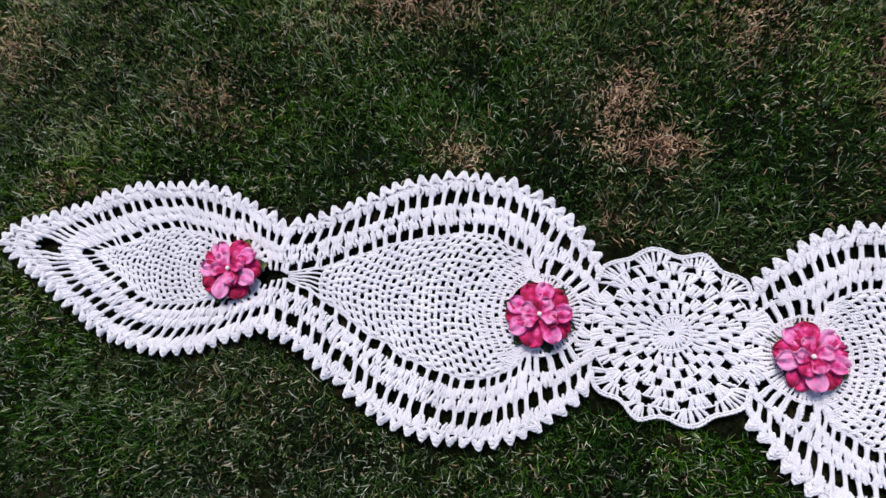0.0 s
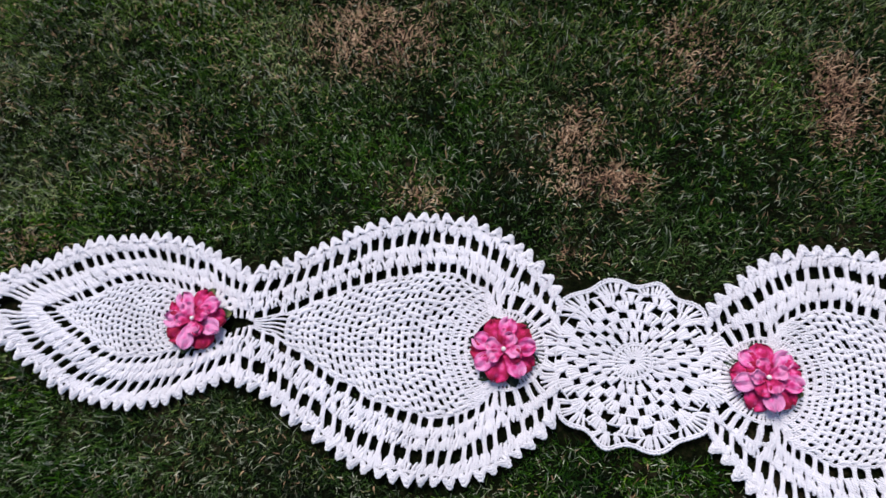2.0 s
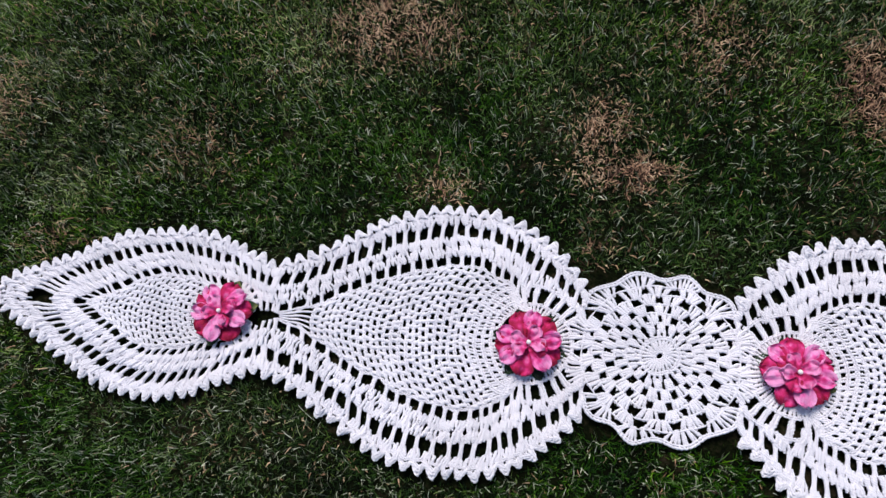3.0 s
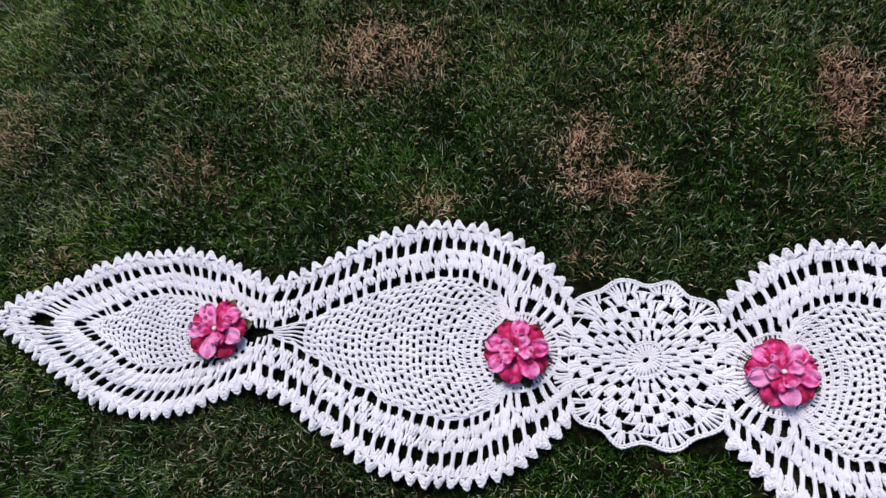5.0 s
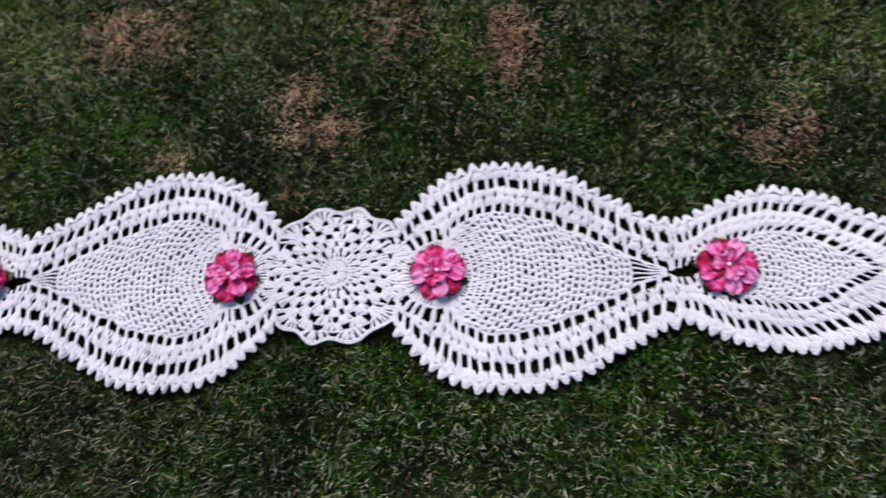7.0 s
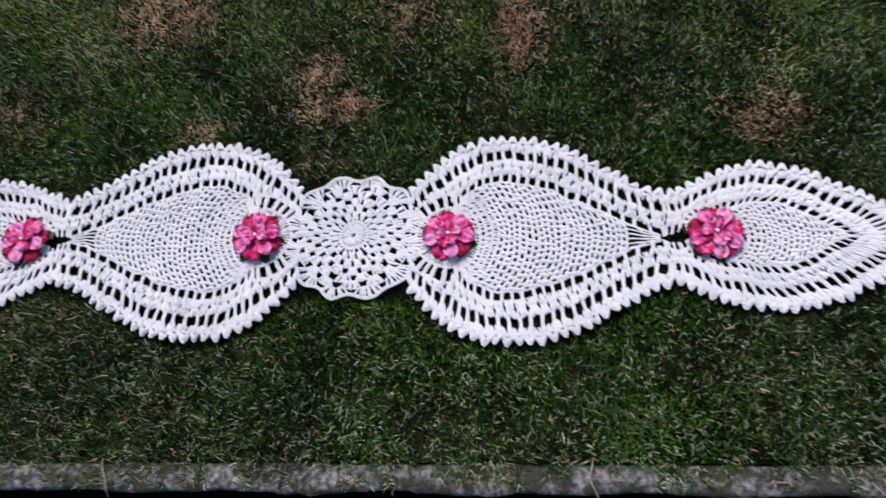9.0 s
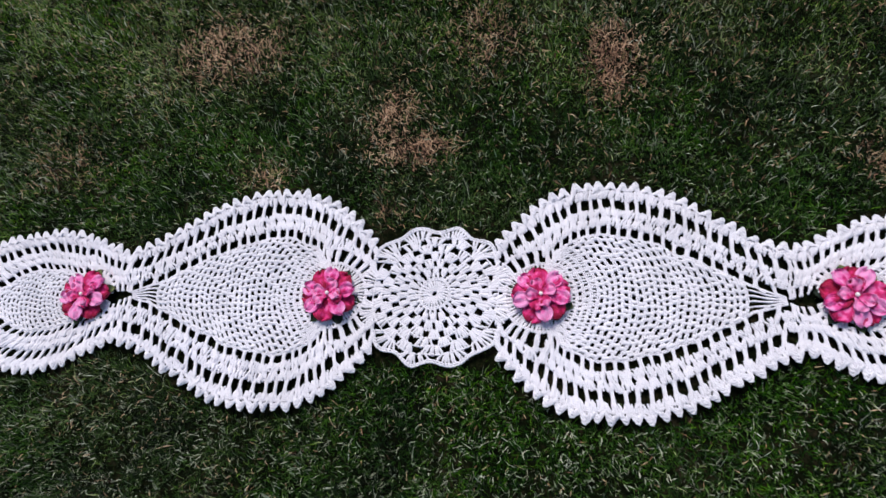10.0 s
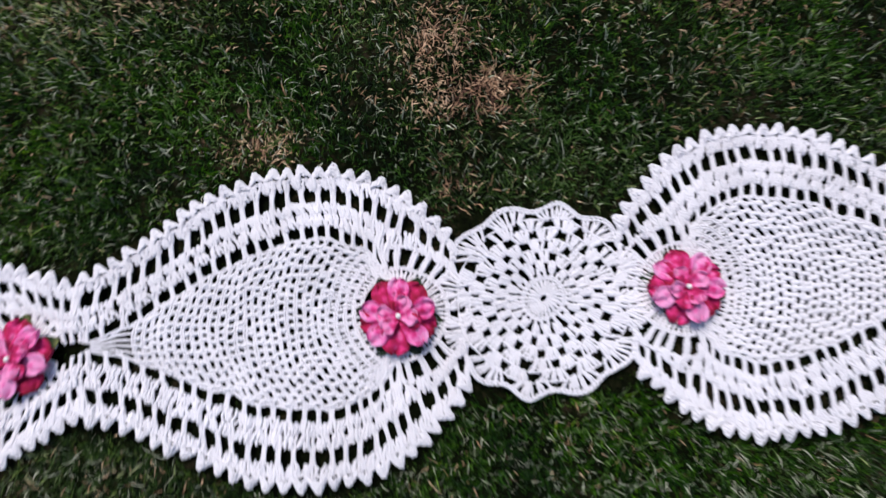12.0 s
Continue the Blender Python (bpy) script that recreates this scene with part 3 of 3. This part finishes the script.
def medallion():
    y = Yarn()

    def pt(r, a, lift=0.0):
        x, yy = r * np.cos(a) * (1 + 0.12 * (r / 0.09) ** 2), r * np.sin(a) * np.where(np.sin(a) < 0, 1.045, 1.015)
        return np.stack([x, yy, settle(x, yy) + 0.001 + lift], -1)

    def ring(r, radius):
        a = np.linspace(0, 2 * np.pi, 400)
        chain_links(y, pt(r + 0.0004 * np.sin(a * 24), a, 0.0008), radius)

    def spoke(r0, a0, r1, a1, radius, puff=0.0008):
        s = np.linspace(0, 1, 6)
        y.ply(pt(r0 + (r1 - r0) * s, a0 + (a1 - a0) * s + rng.normal(0, 0.010), puff * np.sin(np.pi * s) + rng.normal(0, 0.0003)), stitch_radius(6, radius))

    def warp(a):
        """The cloth is drawn out along its length, which opens the holes above and below the middle."""
        return a - 0.11 * np.sin(2 * a)

    for k in range(26):
        a = k * 2 * np.pi / 26
        spoke(0.0032, a, 0.0185, a, 0.0019, 0.0020)
    ring(0.0050, 0.0012)
    ring(0.0185, 0.0013)
    # inner and outer radius, blocks of stitches, strands in a block, and their spread at foot and head
    rows = [(0.0185, 0.0262, 26, 1, 0.0, 0.0), (0.0262, 0.0355, 18, 3, 0.18, 0.22), (0.0355, 0.0465, 18, 4, 0.20, 0.27),
            (0.0465, 0.0570, 18, 5, 0.20, 0.31), (0.0570, 0.0680, 18, 6, 0.20, 0.34), (0.0680, 0.0785, 18, 7, 0.19, 0.36)]
    for i, (r0, r1, n, strands, foot, head) in enumerate(rows):
        pitch = 2 * np.pi / n
        for k in range(n):
            a = (k + 0.5 * (i % 2)) * pitch + rng.normal(0, 0.035) * pitch
            for j in np.linspace(-1, 1, strands) if strands > 1 else (0.0,):
                spoke(r0 - 0.0014 + rng.normal(0, 0.0005), warp(a + j * foot * pitch), r1 + 0.0014 - 0.0022 * j * j + rng.normal(0, 0.0005), warp(a + j * head * pitch), 0.0019, 0.0012)
            # the heads of the block, drawn together as a small ridge
            w = warp(a + np.linspace(-1, 1, 6) * (head + 0.17) * pitch)
            y.add(pt(r1, w, 0.0010), 0.0011 * np.array([0.6, 1, 1.1, 1.1, 1, 0.6]))
    # outer fans, one to each of the twelve scallops, under a chain along the edge
    for k in range(12):
        a = (k + 0.5) * 2 * np.pi / 12
        for j in np.linspace(-1, 1, 9):
            spoke(0.0765, a + rng.normal(0, 0.010) + j * 0.120, 0.0918 - 0.0046 * j * j, a + j * 0.225, 0.0019, 0.0010)
    for half in (0.5, 1.5):
        a = np.linspace(-1.0, 1.0, 300) + half * np.pi
        chain_links(y, pt(0.0900 - 0.0036 * np.cos(a * 12), a, 0.0006), 0.00135)
    return y.build("medallion", pull=True)


# ---- crocheted flowers ----
def petal_mesh(length, width, cup, curl, yarn):
    """A cupped, thick petal that springs from the middle along +x, with a frilled rim."""
    nu, nv, v = 15, 19, []
    for layer in (0.0009, -0.0009):
        for i in range(nu):
            u = i / (nu - 1)
            half = width * (0.38 + 0.62 * (u / 0.66) ** 1.4 if u < 0.66 else math.sqrt(max(0.04, 1 - ((u - 0.66) / 0.345) ** 2.4)))
            for j in range(nv):
                s = 2 * j / (nv - 1) - 1
                x = length * u * (1 + 0.030 * u * math.cos(s * 7.5 + length * 500))
                z = cup * abs(s) ** 1.6 * u + curl * math.sin(u * 2.5) + 0.0026 * u**2 * math.cos(s * 6.5 + length * 900) + 0.0012 * math.cos(u * 9 + s * 3) + 0.0005 * math.sin(u * 34) * math.cos(s * 19) + 0.0004 * math.sin(s * 31 + u * 9)
                v.append((x, half * s, z + layer))
    q, g = [], nu * nv
    for i in range(nu - 1):
        for j in range(nv - 1):
            a = i * nv + j
            q += [(a, a + nv, a + nv + 1, a + 1), (g + a, g + a + 1, g + a + nv + 1, g + a + nv)]
    rim = [i * nv for i in range(nu)] + [(nu - 1) * nv + j for j in range(1, nv)] + [i * nv + nv - 1 for i in range(nu - 2, -1, -1)]
    q += [(a, g + a, g + b, b)[::-1] for a, b in zip(rim, rim[1:])]
    me = mesh("petal", v, [np.array(q)], [yarn])
    bm = bmesh.new()
    bm.from_mesh(me)
    bmesh.ops.recalc_face_normals(bm, faces=bm.faces)
    bm.to_mesh(me)
    bm.free()
    return me


def leaf_mesh():
    v, q, n = [], [], 7
    for layer in (0.0007, -0.0007):
        for i in range(n):
            u = i / (n - 1)
            half = 0.0075 * math.sin(math.pi * min(1, 0.12 + 0.88 * u)) ** 0.8 + 0.0004
            for s in (-1, -0.5, 0, 0.5, 1):
                v.append((0.023 + 0.0195 * u, half * s, 0.0012 * abs(s) - 0.001 * u + layer))
    g = n * 5
    for i in range(n - 1):
        for j in range(4):
            a = i * 5 + j
            q += [(a, a + 5, a + 6, a + 1), (g + a, g + a + 1, g + a + 6, g + a + 5)]
        a, b = i * 5, i * 5 + 4
        q += [(a, g + a, g + a + 5, a + 5), (b + 5, g + b + 5, g + b, b)]
    me = mesh("leaf", v, [np.array(q)], [LEAF])
    bm = bmesh.new()
    bm.from_mesh(me)
    bmesh.ops.recalc_face_normals(bm, faces=bm.faces)
    bm.to_mesh(me)
    bm.free()
    return me


def pearl_mesh():
    bm = bmesh.new()
    bmesh.ops.create_uvsphere(bm, u_segments=14, v_segments=9, radius=0.0028)
    me = bpy.data.meshes.new("pearl")
    bm.to_mesh(me)
    bm.free()
    me.materials.append(PEARL)
    me.polygons.foreach_set("use_smooth", [True] * len(me.polygons))
    return me


def flower(runner, x, y, turn, big_petal, small_petal, inner_petal, dark_inner, leaf, pearl):
    z = float(settle(np.array(x), np.array(y))) + 0.003
    f = new("flower")
    f.parent = runner
    f.matrix_local = pose(x, y, z, 0, 0, turn)
    tagged(f, "crocheted flower in variegated pink yarn with a pearl bead")
    wobble = lambda k, m: math.sin(k * m + turn)
    for k in range(5):
        child("petal", big_petal, f, at=pose(0, 0, 0.002 + 0.0008 * (k % 2), 9 * wobble(k, 5), 2 + 4 * wobble(k, 3), k * 72 + 7 * wobble(k, 7)))
    for k in range(5):
        child("petal", small_petal, f, at=pose(0, 0, 0.0050 + 0.0009 * (k % 2), 15 * wobble(k, 3), 3 + 6 * wobble(k, 5), k * 72 + 36 + 10 * wobble(k, 4)))
    for k in range(3):
        child("petal", dark_inner, f, at=pose(0, 0, 0.0070, 15 * wobble(k, 2), 10 * wobble(k, 4), k * 120 + 40 + 15 * wobble(k, 5)))
    for k in range(4):
        child("petal", inner_petal, f, at=pose(0, 0, 0.0092, 20 * wobble(k, 3), -3 + 10 * wobble(k, 5), k * 90 + 12 + 18 * wobble(k, 4)))
    for k, a in enumerate((8, 65, 118, 190, 245, 300)):
        child("leaf", leaf, f, "variegated green crocheted leaf tip", pose(0, 0, 0.0005, 0, 2, a))
    child("pearl", pearl, f, "small white pearl bead", pose(0, 0, 0.0150))


def table_runner():
    runner = tagged(new("table_runner"), "white crocheted cotton table runner with pink flowers spread on the lawn", "table runner")
    child("medallion", medallion(), runner, "round openwork medallion of white yarn")
    picots = [picot_mesh() for _ in range(4)]
    for motif in MOTIFS:
        big = motif[4] is BIG_IN
        y = Yarn()
        net(y, motif)
        child("pineapple_net", y.build("pineapple_net", pull=True), runner)
        y, spots = Yarn(), []
        for hand in (1, -1):
            outer, run, inner, _ = edge_curves(motif, hand)
            fx = motif[0] + motif[1] * motif[5]
            for o, d in band(y, outer, inner, run, big, (fx, float(middle(fx)), motif[1], RAY_BIG if big else RAY_SMALL)):
                if hand * motif[1] > 0:
                    d = -d
                spots.append((o, d))
        border = child("shell_border", y.build("shell_border", pull=True), runner, "border of ladder and shell stitches")
        for o, d in spots:
            o = pulled(o)
            a = math.degrees(math.atan2(d[1], d[0])) + 180 + rng.normal(0, 6)
            size = rng.uniform(0.92, 1.14)
            if math.hypot(o[0], o[1]) < 0.094:
                continue
            child("picot", picots[rng.integers(4)], border, at=pose(*o, rng.normal(0, 8), rng.normal(0, 8), a) @ Matrix.Scale(size, 4))
    petals = (petal_mesh(0.0370, 0.0140, 0.0020, 0.0050, PINK), petal_mesh(0.0362, 0.0108, 0.0032, 0.0062, PALE_PINK),
              petal_mesh(0.0205, 0.0086, 0.0030, 0.0050, MID_PINK), petal_mesh(0.0235, 0.0095, 0.0030, 0.0045, PINK))
    leaf, pearl = leaf_mesh(), pearl_mesh()
    for (x, y), turn in zip(((-0.511, 0.006), (-0.143, 0.0), (0.139, -0.007), (0.503, -0.016)), (10, 47, 95, 160)):
        flower(runner, x, y, turn, *petals, leaf, pearl)


def dry_root(x, turn):
    """A thin root that trails from the grass over the kerb's edge."""
    y, s = Yarn(), np.linspace(0, 1, 12)
    y.add(np.stack([0.004 * np.sin(s * 7 + turn) + 0.008 * s, -0.062 * s, 0.004 * np.sin(s * 3) - np.maximum(s - 0.62, 0) * 0.08], 1), 0.0009 * (1.2 - 0.7 * s))
    y.add(np.stack([0.004 * np.sin(2.8 + turn) + 0.003 + 0.007 * s, -0.024 - 0.02 * s, 0.003 + 0.003 * s], 1), 0.0006 * (1.1 - 0.6 * s))
    ob = new("dry_root", y.build("dry_root", skin=ROOT))
    ob.matrix_world = pose(x, EDGE + 0.040, 0.0115)
    tagged(ob, "thin pale dry root trailing over the kerb", "root", "roots on the kerb")


lawn_ground()
kerb()
for x, turn in ((0.192, 0.0), (0.318, 2.0), (-0.33, 4.0)):
    dry_root(x, turn)
table_runner()
lawn_blades(640000)
